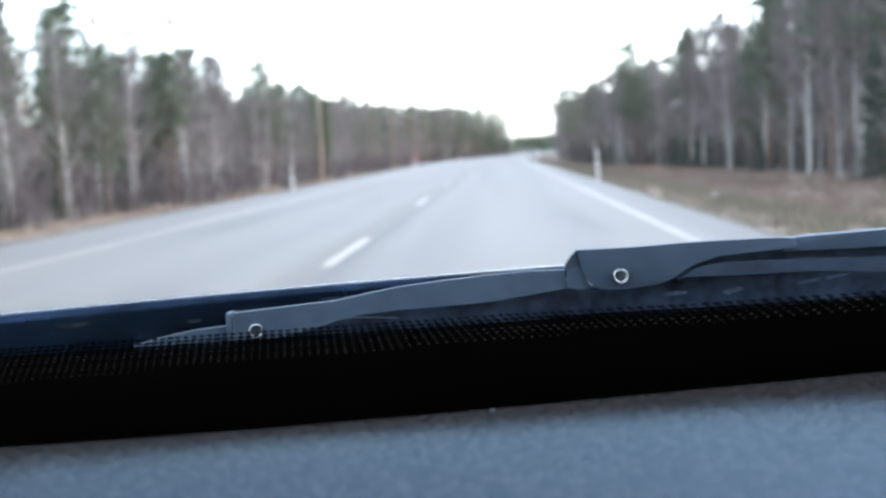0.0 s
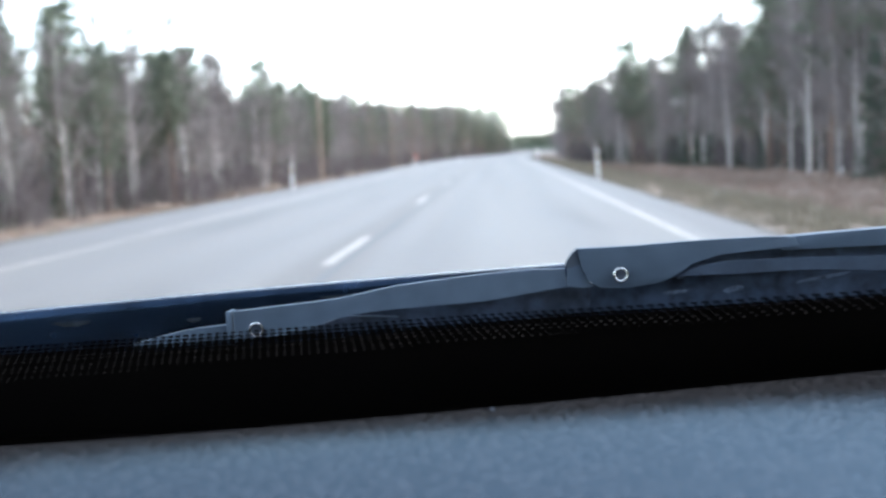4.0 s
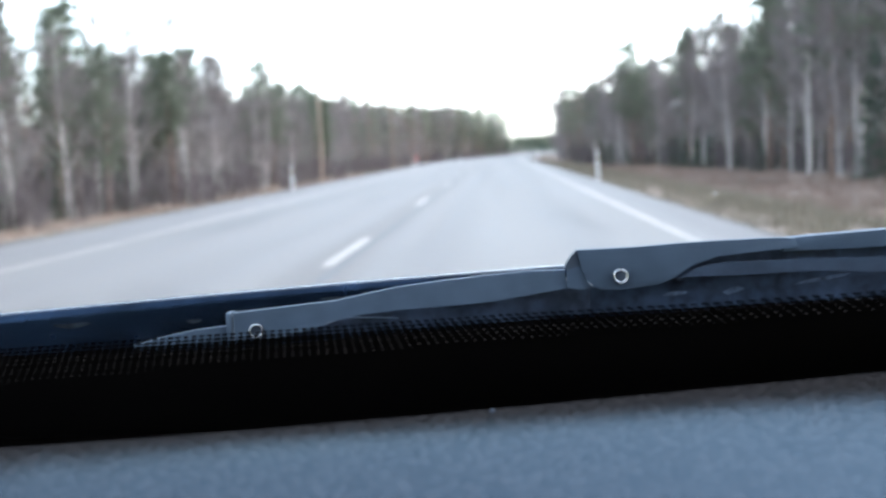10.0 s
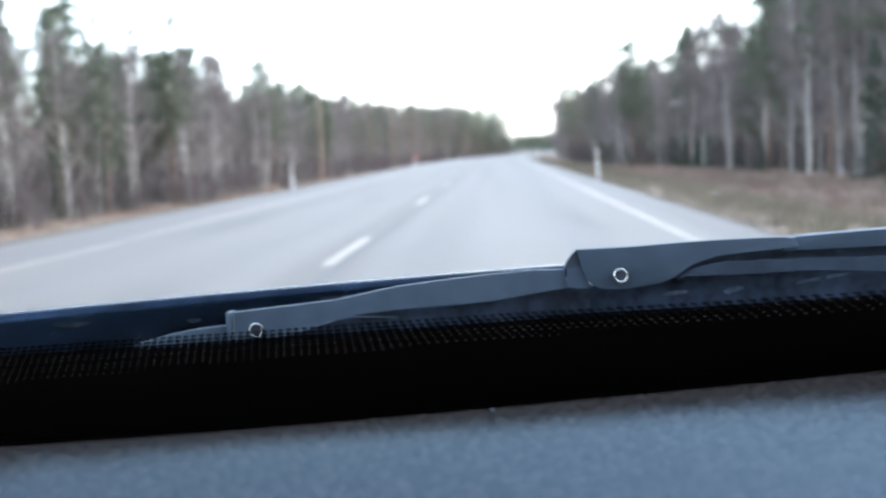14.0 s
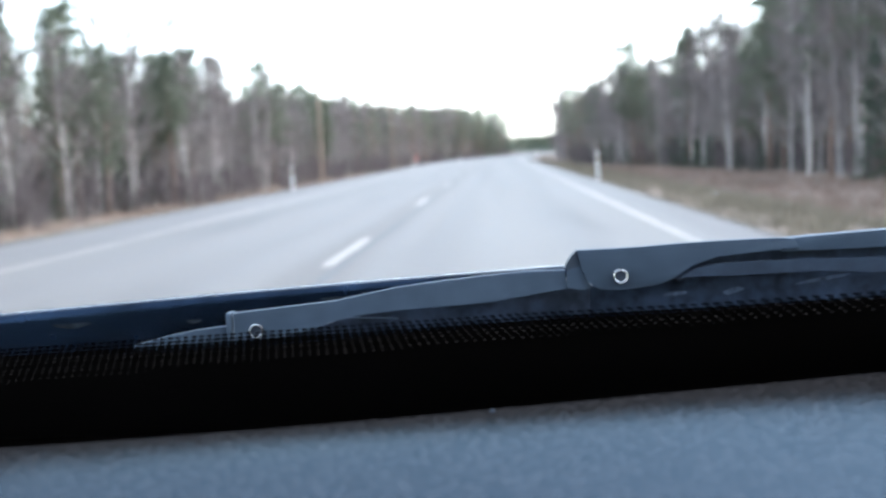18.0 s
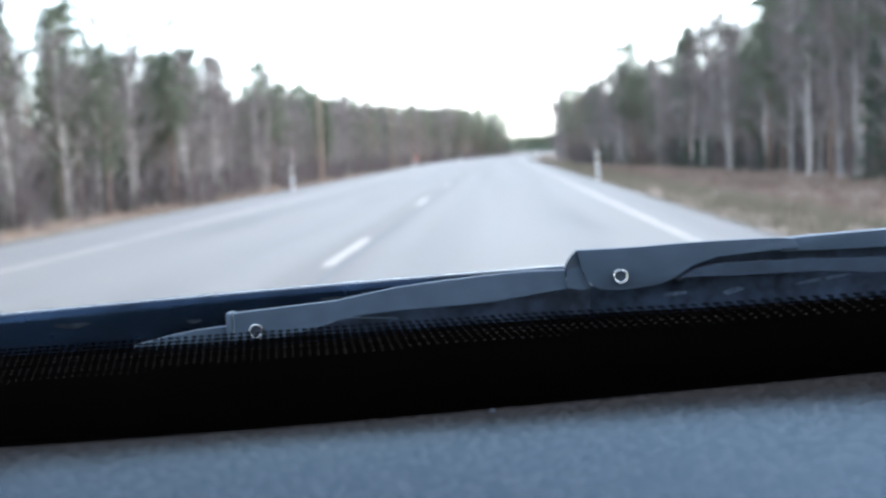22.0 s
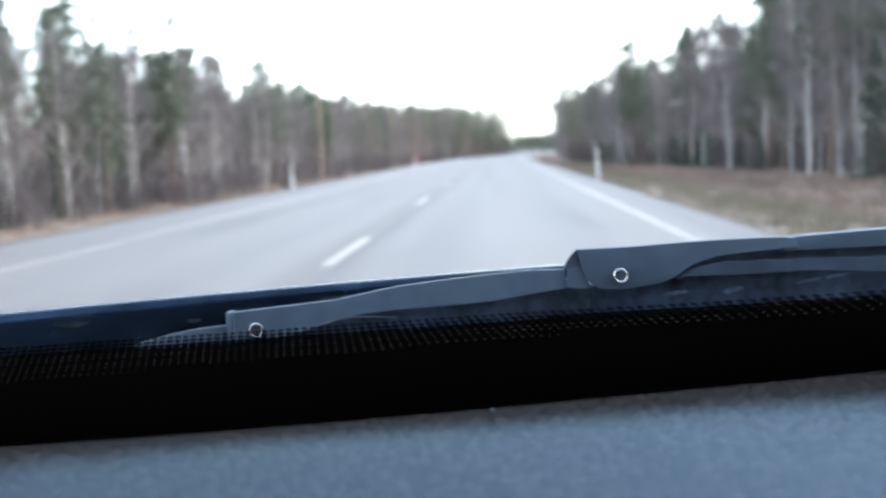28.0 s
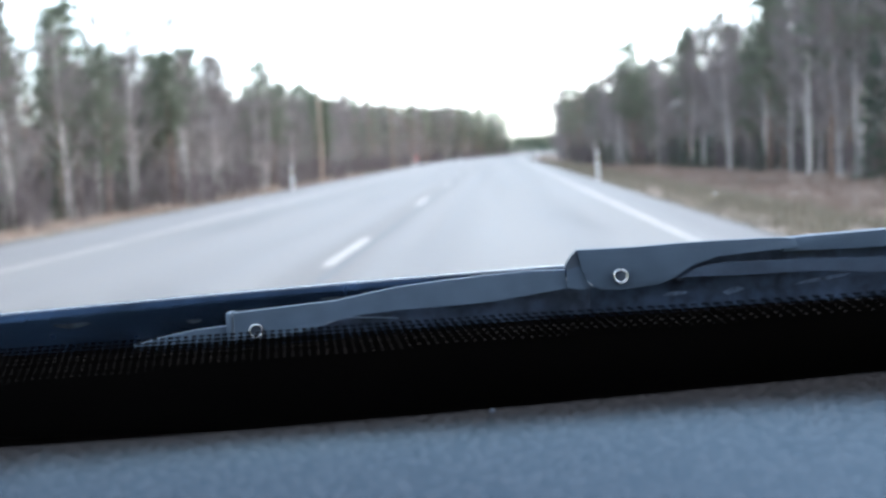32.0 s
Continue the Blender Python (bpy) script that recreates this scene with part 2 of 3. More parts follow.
def sheet(rows, thick=0.0):
    """A surface through rows of points; with a thickness, a closed slab that reaches down along z."""
    bm = bmesh.new()
    grid = [[bm.verts.new(p) for p in row] for row in rows]
    wide, deep = len(rows[0]), len(rows)
    for r in range(deep - 1):
        for k in range(wide - 1):
            bm.faces.new((grid[r][k], grid[r][k + 1], grid[r + 1][k + 1], grid[r + 1][k]))
    if thick:
        low = [[bm.verts.new((p[0], p[1], p[2] - thick)) for p in row] for row in rows]
        for r in range(deep - 1):
            for k in range(wide - 1):
                bm.faces.new((low[r][k], low[r + 1][k], low[r + 1][k + 1], low[r][k + 1]))
        for r in range(deep - 1):
            bm.faces.new((grid[r][0], grid[r + 1][0], low[r + 1][0], low[r][0]))
            bm.faces.new((grid[r][-1], low[r][-1], low[r + 1][-1], grid[r + 1][-1]))
        for k in range(wide - 1):
            bm.faces.new((grid[0][k], low[0][k], low[0][k + 1], grid[0][k + 1]))
            bm.faces.new((grid[-1][k], grid[-1][k + 1], low[-1][k + 1], low[-1][k]))
    return bm


# ---- the road's line ----
BEND_AT, BEND_RADIUS, ROAD_X = 105.0, 800.0, -1.67


def on_road(s, u, z=0.0):
    """A point s metres along the road and u metres to the right of its middle."""
    a = max(0.0, s - BEND_AT) / BEND_RADIUS
    if s <= BEND_AT:
        x, y = ROAD_X, s
    else:
        x, y = ROAD_X + BEND_RADIUS * (1 - math.cos(a)), BEND_AT + BEND_RADIUS * math.sin(a)
    return Vector((x + u * math.cos(a), y - u * math.sin(a), z))


def land(s, u):
    """The height of the ground beside the road."""
    v = abs(u)
    fall = min(1.0, max(0.0, (v - 5.3) / 5.0))
    z = -0.16 - 0.75 * fall * fall * (3 - 2 * fall)
    rise = max(0.0, v - 12) * 0.012
    bumps = 0.12 * fall * noise.noise((s * 0.13, u * 0.21, 3.0)) + 0.05 * fall * noise.noise((s * 0.6, u * 0.7, 9.0))
    return z + min(rise, 0.5) + bumps


STATIONS = [-400, -200, -120, -80] + list(range(-60, 0, 10)) + [s * 2.0 for s in range(0, 60)] + list(range(120, 300, 6)) + list(range(300, 620, 20)) + [680, 760, 860, 960]
SIDES = [1.0, 3.0, 4.6, 5.4, 6.2, 7.0, 8.0, 9.0, 10.2, 11.5, 13, 15, 18, 22, 30, 45, 70, 110, 180, 320]
ground_rows = []
for s in STATIONS:
    us = [-u for u in reversed(SIDES)] + SIDES
    ground_rows.append([on_road(s, u, land(s, u)) for u in us])
tagged(part("ground", sheet(ground_rows), GROUND, smooth=True), "brown spring ground with dry grass beside the road", "ground", kind="structure")
far = bmesh.new()
far.faces.new([far.verts.new((4500 * math.cos(a * math.tau / 48), 400 + 4500 * math.sin(a * math.tau / 48), -1.4)) for a in range(48)])
tagged(part("ground_far", far, MOSS), "flat brown land out to the horizon", "ground", kind="structure")


def strip(name, u0, u1, z, mat, s0=-400.0, s1=900.0, crown=0.012, thick=0.0, parent=None, lanes=1):
    ss = [s for s in STATIONS if s0 < s < s1]
    ss = [s0] + ss + [s1]
    rows = []
    for s in ss:
        row = []
        for k in range(lanes + 1):
            u = u0 + (u1 - u0) * k / lanes
            row.append(on_road(s, u, z - crown * abs(u)))
        rows.append(row)
    ob = part(name, sheet(rows, thick), mat, parent)
    lane, wide, total = ob.data.uv_layers.new(name="lane"), lanes + 1, len(rows) * (lanes + 1)
    for corner, spot in zip(ob.data.loops, lane.data):
        r, k = divmod(corner.vertex_index % total, wide)
        spot.uv = (u0 + (u1 - u0) * k / lanes, ss[r])
    return ob


road = tagged(strip("road", -5.6, 4.6, 0.0, ASPHALT, lanes=16, thick=0.12), "worn grey two-lane asphalt road", "road", kind="structure")
EDGE, HALF = 3.72, 0.055
for side in (-1, 1):
    line = strip("edge_line", side * EDGE - HALF, side * EDGE + HALF, 0.004, PAINT, parent=road)
    tagged(line, "worn white edge line")
    gravel = strip("gravel_shoulder", *((-6.4, -5.6) if side < 0 else (4.6, 4.85)), -0.03, GRAVEL, lanes=3)
    tagged(gravel, "narrow grey gravel shoulder beside the asphalt", "shoulder", kind="structure")
for k in range(-5, 36):
    s = 10.6 + 12.0 * k
    tagged(strip("centre_dash", -0.06, 0.06, 0.004, PAINT, s, s + 3.4, parent=road), "worn white centre-line dash")
tagged(strip("joint_seam", 0.1, 0.19, 0.003, SEAM, -60, 320, parent=road), "dark tar seam along the road's middle")


# ---- trees ----
class Growth:
    """Collects tubes and small triangles into one mesh."""

    def __init__(self):
        self.verts, self.faces = [], []

    def tube(self, points, radii, sides=5):
        first = len(self.verts)
        for k, (p, r) in enumerate(zip(points, radii)):
            ahead = (points[min(k + 1, len(points) - 1)] - points[max(k - 1, 0)]).normalized()
            a = ahead.orthogonal().normalized()
            b = ahead.cross(a)
            for j in range(sides):
                w = j * math.tau / sides
                self.verts.append(p + (a * math.cos(w) + b * math.sin(w)) * r)
        for k in range(len(points) - 1):
            for j in range(sides):
                i, q = first + k * sides, first + (k + 1) * sides
                self.faces.append((i + j, i + (j + 1) % sides, q + (j + 1) % sides, q + j))

    def blade(self, p, way, length, width, rng):
        side = way.cross(Vector((rng.uniform(-1, 1), rng.uniform(-1, 1), rng.uniform(-1, 1)))).normalized() * width
        n = len(self.verts)
        self.verts += [p - side, p + side, p + way * length]
        self.faces.append((n, n + 1, n + 2))

    def tuft(self, p, size, count, rng, up=0.35):
        for _ in range(count):
            way = Vector((rng.gauss(0, 1), rng.gauss(0, 1), rng.gauss(up, 0.7))).normalized()
            self.blade(p + way * size * rng.uniform(-0.3, 0.3), way, size * rng.uniform(0.6, 1.3), size * rng.uniform(0.09, 0.2), rng)


def stem(height, lean, rng, n=7):
    pts, p = [], Vector((0, 0, -0.3))
    for k in range(n + 1):
        pts.append(p.copy())
        p = p + Vector((lean[0] + rng.uniform(-0.03, 0.03), lean[1] + rng.uniform(-0.03, 0.03), 1)) * (height + 0.3) / n
    return pts


def along(pts, f):
    x = min(max(f, 0), 0.999) * (len(pts) - 1)
    k = int(x)
    return pts[k].lerp(pts[k + 1], x - k)


def birch(seed, height=8.0, fine=1.0):
    """A bare birch or aspen: a pale stem and a crown of thin upswept twigs."""
    rng = random.Random(seed)
    wood, crown = Growth(), Growth()
    pts = stem(height, (rng.uniform(-0.06, 0.06), rng.uniform(-0.06, 0.06)), rng)
    r0 = 0.0088 * height
    wood.tube(pts, [r0 * (1 - 0.93 * k / (len(pts) - 1)) for k in range(len(pts))], 6 if fine > 0.5 else 4)
    for k in range(int(36 * fine ** 0.5)):
        f = rng.uniform(0.16, 0.97)
        p = along(pts, f)
        turn = rng.uniform(0, math.tau)
        reach = height * (0.2 * (1.12 - f) + 0.045) * rng.uniform(0.7, 1.2)
        way = Vector((math.cos(turn), math.sin(turn), rng.uniform(0.7, 1.5))).normalized()
        mid = p + way * reach * 0.55
        tip = mid + (way + Vector((0, 0, rng.uniform(-0.2, 0.4)))).normalized() * reach * 0.6
        wood.tube([p, mid, tip], [r0 * 0.26 * (1.15 - f), r0 * 0.16 * (1.15 - f), 0.004], 3)
        for _ in range(int(74 * fine)):
            g = rng.uniform(0.15, 1)
            q = p.lerp(mid, g * 2) if g < 0.5 else mid.lerp(tip, g * 2 - 1)
            out = (way * 0.6 + Vector((rng.gauss(0, 0.7), rng.gauss(0, 0.7), rng.gauss(0.35, 0.6)))).normalized()
            crown.blade(q, out, height * rng.uniform(0.035, 0.09), (0.0075 if fine > 0.6 else 0.016) * rng.uniform(0.7, 1.4), rng)
    return wood, crown


def pine(seed, height=9.0, fine=1.0, low=0.45):
    """A pine: a long reddish stem under a narrow open crown of needle tufts."""
    rng = random.Random(seed)
    wood, crown = Growth(), Growth()
    pts = stem(height, (rng.uniform(-0.025, 0.025), rng.uniform(-0.025, 0.025)), rng)
    r0 = 0.0105 * height
    wood.tube(pts, [r0 * (1 - 0.9 * k / (len(pts) - 1)) for k in range(len(pts))], 7 if fine > 0.5 else 4)
    count = int(52 * fine ** 0.5)
    for k in range(count):
        f = low + (0.995 - low) * (k + rng.random()) / count
        p = along(pts, f)
        turn = rng.uniform(0, math.tau)
        x = (f - low) / (1 - low)
        reach = height * (0.022 + 0.115 * math.sin(math.pi * min(1, 0.3 + 0.7 * x))) * rng.uniform(0.45, 1.2)
        way = Vector((math.cos(turn), math.sin(turn), rng.uniform(-0.1, 0.5) + 0.6 * x)).normalized()
        tip = p + way * reach
        wood.tube([p, tip], [r0 * 0.2 * (1.2 - x), 0.007], 3)
        for _ in range(max(4, int(11 * fine))):
            q = p.lerp(tip, rng.uniform(0.25, 1.08)) + Vector((rng.gauss(0, 1), rng.gauss(0, 1), rng.gauss(0, 0.7))) * height * 0.027
            crown.tuft(q, height * 0.024 * (1 if fine > 0.5 else 1.5), 10 if fine > 0.5 else 6, rng)
    for k in range(int(14 * fine)):
        p = along(pts, rng.uniform(0.12, low))
        turn = rng.uniform(0, math.tau)
        wood.tube([p, p + Vector((math.cos(turn), math.sin(turn), rng.uniform(-0.2, 0.3))) * height * rng.uniform(0.03, 0.09)], [0.014, 0.004], 3)
    return wood, crown


def spruce(seed, height=8.0, fine=1.0):
    """A spruce: drooping tiers of dark needles almost to the ground."""
    rng = random.Random(seed)
    wood, crown = Growth(), Growth()
    pts = stem(height, (0, 0), rng)
    r0 = 0.013 * height
    wood.tube(pts, [r0 * (1 - 0.95 * k / (len(pts) - 1)) for k in range(len(pts))], 6 if fine > 0.5 else 4)
    tiers = int(22 * fine ** 0.5)
    for k in range(tiers):
        f = 0.07 + 0.92 * (k + 0.4 * rng.random()) / tiers
        p = along(pts, f)
        for j in range(7 if fine > 0.5 else 5):
            turn = rng.uniform(0, math.tau)
            reach = height * (0.2 * (1 - f) ** 0.8 + 0.012) * rng.uniform(0.6, 1.15)
            way = Vector((math.cos(turn), math.sin(turn), rng.uniform(-0.45, 0.05) + 0.5 * f)).normalized()
            tip = p + way * reach
            wood.tube([p, tip], [0.018, 0.005], 3)
            for m in range(max(2, int(5 * fine))):
                crown.tuft(p.lerp(tip, (m + 0.7) / max(2, int(5 * fine))), height * 0.03 * (1 if fine > 0.5 else 1.6), 6 if fine > 0.5 else 4, rng, up=-0.25)
    return wood, crown


def bush(seed, height=1.6):
    """Leafless willow scrub."""
    rng = random.Random(seed)
    twigs = Growth()
    for _ in range(16):
        turn, out = rng.uniform(0, math.tau), rng.uniform(0.1, 0.6)
        base = Vector((math.cos(turn), math.sin(turn), 0)) * rng.uniform(0, 0.4)
        way = Vector((math.cos(turn) * out, math.sin(turn) * out, 1)).normalized()
        tip = base + way * height * rng.uniform(0.6, 1.1)
        twigs.tube([base - way * 0.2, tip], [0.012, 0.003], 3)
        for _ in range(11):
            q = base.lerp(tip, rng.uniform(0.2, 1))
            twigs.blade(q, (way + Vector((rng.gauss(0, 0.5), rng.gauss(0, 0.5), rng.gauss(0.2, 0.3)))).normalized(), height * rng.uniform(0.12, 0.3), 0.008, rng)
    return twigs


def tree_thing(name, kind, leaf, bark, label, category):
    wood, crown = kind
    ob = new(name)
    ob.empty_display_size = 0.3
    t = new("trunk", mesh_of("trunk", wood.verts, wood.faces, [bark], smooth=True))
    c = new("crown", mesh_of("crown", crown.verts, crown.faces, [leaf]))
    t.parent = c.parent = ob
    return tagged(ob, label, category, "trees of the roadside forest")


def stuff(name, pieces, label, category):
    """Joins many placed growths, each (growth, material number, pose), into one mesh."""
    mats, v_all, f_all, m_all, base = [], [], [], [], 0
    for growth, mat, m in pieces:
        if mat not in mats:
            mats.append(mat)
        a = np.array([tuple(v) for v in growth.verts]) if not hasattr(growth, "cache") else growth.cache
        growth.cache = a
        mm = np.array(m)
        v_all.append(a @ mm[:3, :3].T + mm[:3, 3])
        f_all += [tuple(i + base for i in f) for f in growth.faces]
        m_all += [mats.index(mat)] * len(growth.faces)
        base += len(a)
    me = bpy.data.meshes.new(name)
    me.from_pydata(np.concatenate(v_all), [], f_all)
    for m in mats:
        me.materials.append(m)
    me.polygons.foreach_set("material_index", m_all)
    me.update()
    return tagged(new(name, me), label, category, kind="stuff")


rng = random.Random(11)
FULL = {
    "birch": [tree_thing("birch_tree", birch(k, 8.0), TWIG, BIRCH_PALE, "slender leafless birch with a pale trunk and fine twigs", "tree") for k in range(4)],
    "pine": [tree_thing("pine_tree", pine(k + 20, 8.0, low=0.5 - 0.1 * k), NEEDLE, PINE_RED, "tall pine with a reddish trunk and open green crown", "tree") for k in range(3)],
    "spruce": [tree_thing("spruce_tree", spruce(k + 40, 8.0), SPRUCE, PINE_BARK, "dark green spruce with drooping branches", "tree") for k in range(2)],
}
LIGHT = {
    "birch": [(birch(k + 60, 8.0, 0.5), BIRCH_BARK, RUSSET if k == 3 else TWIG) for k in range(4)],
    "pine": [(pine(k + 80, 8.0, 0.3, low=0.48 - 0.08 * k), PINE_RED, NEEDLE) for k in range(3)],
    "spruce": [(spruce(k + 90, 8.0, 0.3), PINE_BARK, SPRUCE) for k in range(2)],
}
BUSHES = [bush(k) for k in range(3)]
used = {k: 0 for k in FULL}


def forest_edge(s, side):
    """How far from the road's middle the trees begin."""
    if side < 0:
        return -14.6 + 1.2 * noise.noise((s * 0.05, 1.0, 0.0))
    near = min(1.0, max(0.0, (s - 60) / 90))
    return 17.0 - 8.2 * near + 1.2 * noise.noise((s * 0.05, 5.0, 0.0))


def tree_height(s, side):
    if side < 0:
        return 8.0 - 0.7 * min(1.0, max(0.0, (s - 45) / 40)) + 1.0 * min(1.0, max(0.0, (s - 85) / 60)) + 2.6 * min(1.0, max(0.0, (s - 170) / 100))
    return 10.0 - 1.5 * min(1.0, max(0.0, (s - 60) / 60)) - 1.2 * min(1.0, max(0.0, (s - 130) / 80))


# the floor of the woods is mossy, the verges stay dry and pale
floor_mesh, across = bpy.data.objects["ground"].data, [-u for u in reversed(SIDES)] + SIDES
floor_mesh.materials.append(MOSS)
for k, face in enumerate(floor_mesh.polygons):
    row, col = divmod(k, len(across) - 1)
    u = (across[col] + across[col + 1]) / 2
    if abs(u) > abs(forest_edge(STATIONS[row], u)):
        face.material_index = 1

far_pieces, scrub = [], []
for side in (-1, 1):
    s_end = 274 if side < 0 else 560
    for row in range(9):
        s = (-45.0 if row < 4 else 0.0) + rng.random()
        while s < s_end:
            step = (1.6, 1.7, 1.9, 2.2, 2.6, 3.0, 3.4, 3.8, 4.2)[row] * rng.uniform(0.6, 1.5) * (1.0 if s > 0 else 2.0)
            s += step
            u = forest_edge(s, side) + side * (row * 2.3 + rng.uniform(-0.9, 0.9))
            mixture = noise.noise((s * 0.035, side * 4.0 + row * 0.3, 2.0))
            draw = rng.random() + 0.5 * mixture
            kind = "birch" if draw < (0.58 if row < 2 else 0.36) else ("pine" if draw < 0.86 else "spruce")
            if side < 0 and s > 236:
                kind = rng.choice(("spruce", "spruce", "pine"))
            size = tree_height(s, side) / 8.0 * rng.uniform(0.78, 1.18)
            if kind == "pine":
                size = min(size * 1.04, tree_height(s, side) / 8.0 * 1.08)
            if kind == "spruce":
                size *= rng.uniform(0.45, 0.95) if s < 236 else rng.uniform(0.7, 1.12)
            at = on_road(s, u, 0)
            at.z = land(s, u) - 0.02
            m = Matrix.Translation(at) @ Matrix.Rotation(rng.uniform(0, math.tau), 4, "Z") @ Matrix.Diagonal((size * rng.uniform(0.9, 1.1), size * rng.uniform(0.9, 1.1), size, 1))
            if row < 2 and 28 < s < 125:
                pool = FULL[kind]
                k = used[kind]
                used[kind] += 1
                if k < len(pool):
                    pool[k].matrix_basis = m
                else:
                    copy_thing(pool[k % len(pool)], m)
            else:
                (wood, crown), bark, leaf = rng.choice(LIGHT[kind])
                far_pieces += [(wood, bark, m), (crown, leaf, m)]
    s = -30.0
    while s < s_end:
        s += rng.uniform(0.5, 1.3) * (1.0 if s < 150 else 1.8)
        for _ in range(5):
            u = forest_edge(s, side) + side * rng.uniform(-2.6 if side < 0 else -0.6, 14.0)
            at = on_road(s, u, land(s, u))
            scrub.append((rng.choice(BUSHES), SCRUB, Matrix.Translation(at) @ Matrix.Rotation(rng.uniform(0, 6.28), 4, "Z") @ Matrix.Scale(rng.uniform(0.5, 1.6), 4)))
for k in range(34):
    s = rng.uniform(46, 118)
    u = forest_edge(s, 1) + rng.uniform(-0.8, 1.2)
    size = rng.uniform(0.2, 0.42)
    copy_thing(FULL["spruce"][k % 2], Matrix.Translation(on_road(s, u, land(s, u))) @ Matrix.Rotation(rng.uniform(0, 6.28), 4, "Z") @ Matrix.Diagonal((size * 1.5, size * 1.5, size, 1)))
stuff("woodland", far_pieces, "mixed woodland of bare birches, pines and spruces", "woodland")
for k in range(560):
    side = rng.choice((-1, 1))
    s = rng.uniform(20, 150)
    u = forest_edge(s, side) + side * rng.uniform(0.5 if side > 0 else 1.5, 14)
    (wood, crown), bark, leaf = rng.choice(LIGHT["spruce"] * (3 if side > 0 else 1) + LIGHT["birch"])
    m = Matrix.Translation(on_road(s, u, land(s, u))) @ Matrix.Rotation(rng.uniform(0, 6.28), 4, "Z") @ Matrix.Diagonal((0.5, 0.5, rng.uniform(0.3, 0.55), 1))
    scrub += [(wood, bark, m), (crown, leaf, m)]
stuff("roadside_scrub", scrub, "leafless grey-brown scrub under the trees", "scrub")
ridge = []
for k in range(420):
    x, y = rng.uniform(0, 110), rng.uniform(600, 700)
    (wood, crown), bark, leaf = rng.choice(LIGHT["spruce"] + LIGHT["pine"])
    m = Matrix.Translation((x, y, -1.2)) @ Matrix.Rotation(rng.uniform(0, 6.28), 4, "Z") @ Matrix.Diagonal((2.6, 2.6, rng.uniform(1.0, 1.25), 1))
    ridge.append((crown, leaf, m))
for k in range(300):
    x, y = rng.uniform(-6, 110), rng.uniform(545, 610)
    (wood, crown), bark, leaf = rng.choice(LIGHT["spruce"])
    m = Matrix.Translation((x, y, -1.3)) @ Matrix.Rotation(rng.uniform(0, 6.28), 4, "Z") @ Matrix.Diagonal((1.5, 1.5, rng.uniform(0.4, 0.7), 1))
    if abs(x - on_road(570, 0).x) > 9:
        ridge.append((crown, leaf, m))
stuff("far_woods", ridge, "low dark line of distant conifers", "woodland")

# dry grass on the verges
tufts = [Growth() for _ in range(4)]
for g in tufts:
    for _ in range(26):
        way = Vector((rng.gauss(0, 0.45), rng.gauss(0, 0.45), 1)).normalized()
        g.blade(Vector((rng.gauss(0, 0.12), rng.gauss(0, 0.12), -0.03)), way, rng.uniform(0.08, 0.26), 0.008, rng)
grass = []
for k in range(9000):
    s = 4 + 110 * rng.random() ** 1.6
    side = rng.choice((-1, 1, 1))
    u = (rng.uniform(4.75, 16.5) if side > 0 else -rng.uniform(5.75, 14.5))
    rusty = abs(u) + rng.gauss(0, 1.2) > 9.5
    grass.append((rng.choice(tufts), HEATH if rusty else GRASS, Matrix.Translation(on_road(s, u, land(s, u))) @ Matrix.Rotation(rng.uniform(0, 6.28), 4, "Z") @ Matrix.Scale(rng.uniform(0.6, 1.5), 4)))
stuff("verge_grass", grass, "short dry yellow-brown grass on the verges", "grass")


# ---- reflector posts and the pole ----
def reflector_post(at, turn=0.0, lean=0.0):
    ob = new("reflector_post")
    ob.matrix_basis = Matrix.Translation(at) @ pose(0, 0, 0, 0, lean, turn)
    part("post_body", box((0.105, 0.05, 1.1), (0, 0, 0.4), 0.018), POST_WHITE, ob)
    part("cap", box((0.108, 0.053, 0.05), (0, 0, 0.955), 0.016), POST_WHITE, ob)
    part("band", box((0.111, 0.056, 0.18), (0, 0, 0.76), 0.016), POST_BLACK, ob, "black band")
    part("reflector", box((0.05, 0.008, 0.14), (0, -0.032, 0.76), 0.002), REFLECT, ob, "pale amber reflector")
    return tagged(ob, "white plastic roadside post with a black reflector band", "reflector post", "reflector posts along the road")


for s, u, lean in ((38.5, 4.95, 0.5), (42.5, -6.1, -3.0), (98.5, 5.0, -1.0), (102.5, -6.0, 1.0), (158, 5.1, 1.0), (162, -6.0, 0.0)):
    reflector_post(on_road(s, u, land(s, u)), 0, lean)
marker = new("marker_post")
marker.matrix_basis = pose(*on_road(113, -6.6, land(113, -6.6)), 0, 1.0, 0)
part("stake", rod((0, 0, -0.3), (0, 0, 0.62), 0.05, 0.05, 10), POST_WHITE, marker)
part("red_head", box((0.22, 0.03, 0.42), (0, 0, 0.83), 0.012), RED, marker, "red reflecting head")
tagged(marker, "short white marker post with a red head at the roadside", "marker post")
def utility_pole(s, u, lean):
    ob = new("utility_pole")
    ob.matrix_basis = pose(*on_road(s, u, land(s, u)), 0, lean, 0)
    part("shaft", rod((0, 0, -0.5), (0, 0, 7.9), 0.13, 0.085, 12), POLE_WOOD, ob)
    part("crossarm", box((1.3, 0.09, 0.1), (0, -0.1, 7.55), 0.01), POLE_WOOD, ob)
    for x in (-0.55, 0.0, 0.55):
        part("insulator", rod((x, -0.1, 7.6), (x, -0.1, 7.76), 0.035, 0.03, 8), POST_WHITE, ob, "pale insulator")
    return tagged(ob, "weathered brown wooden utility pole with a short crossarm", "utility pole", "utility poles beside the road")


for s, u, lean in ((82, -11.2, 0.4), (134, -11.4, -0.5)):
    utility_pole(s, u, lean)

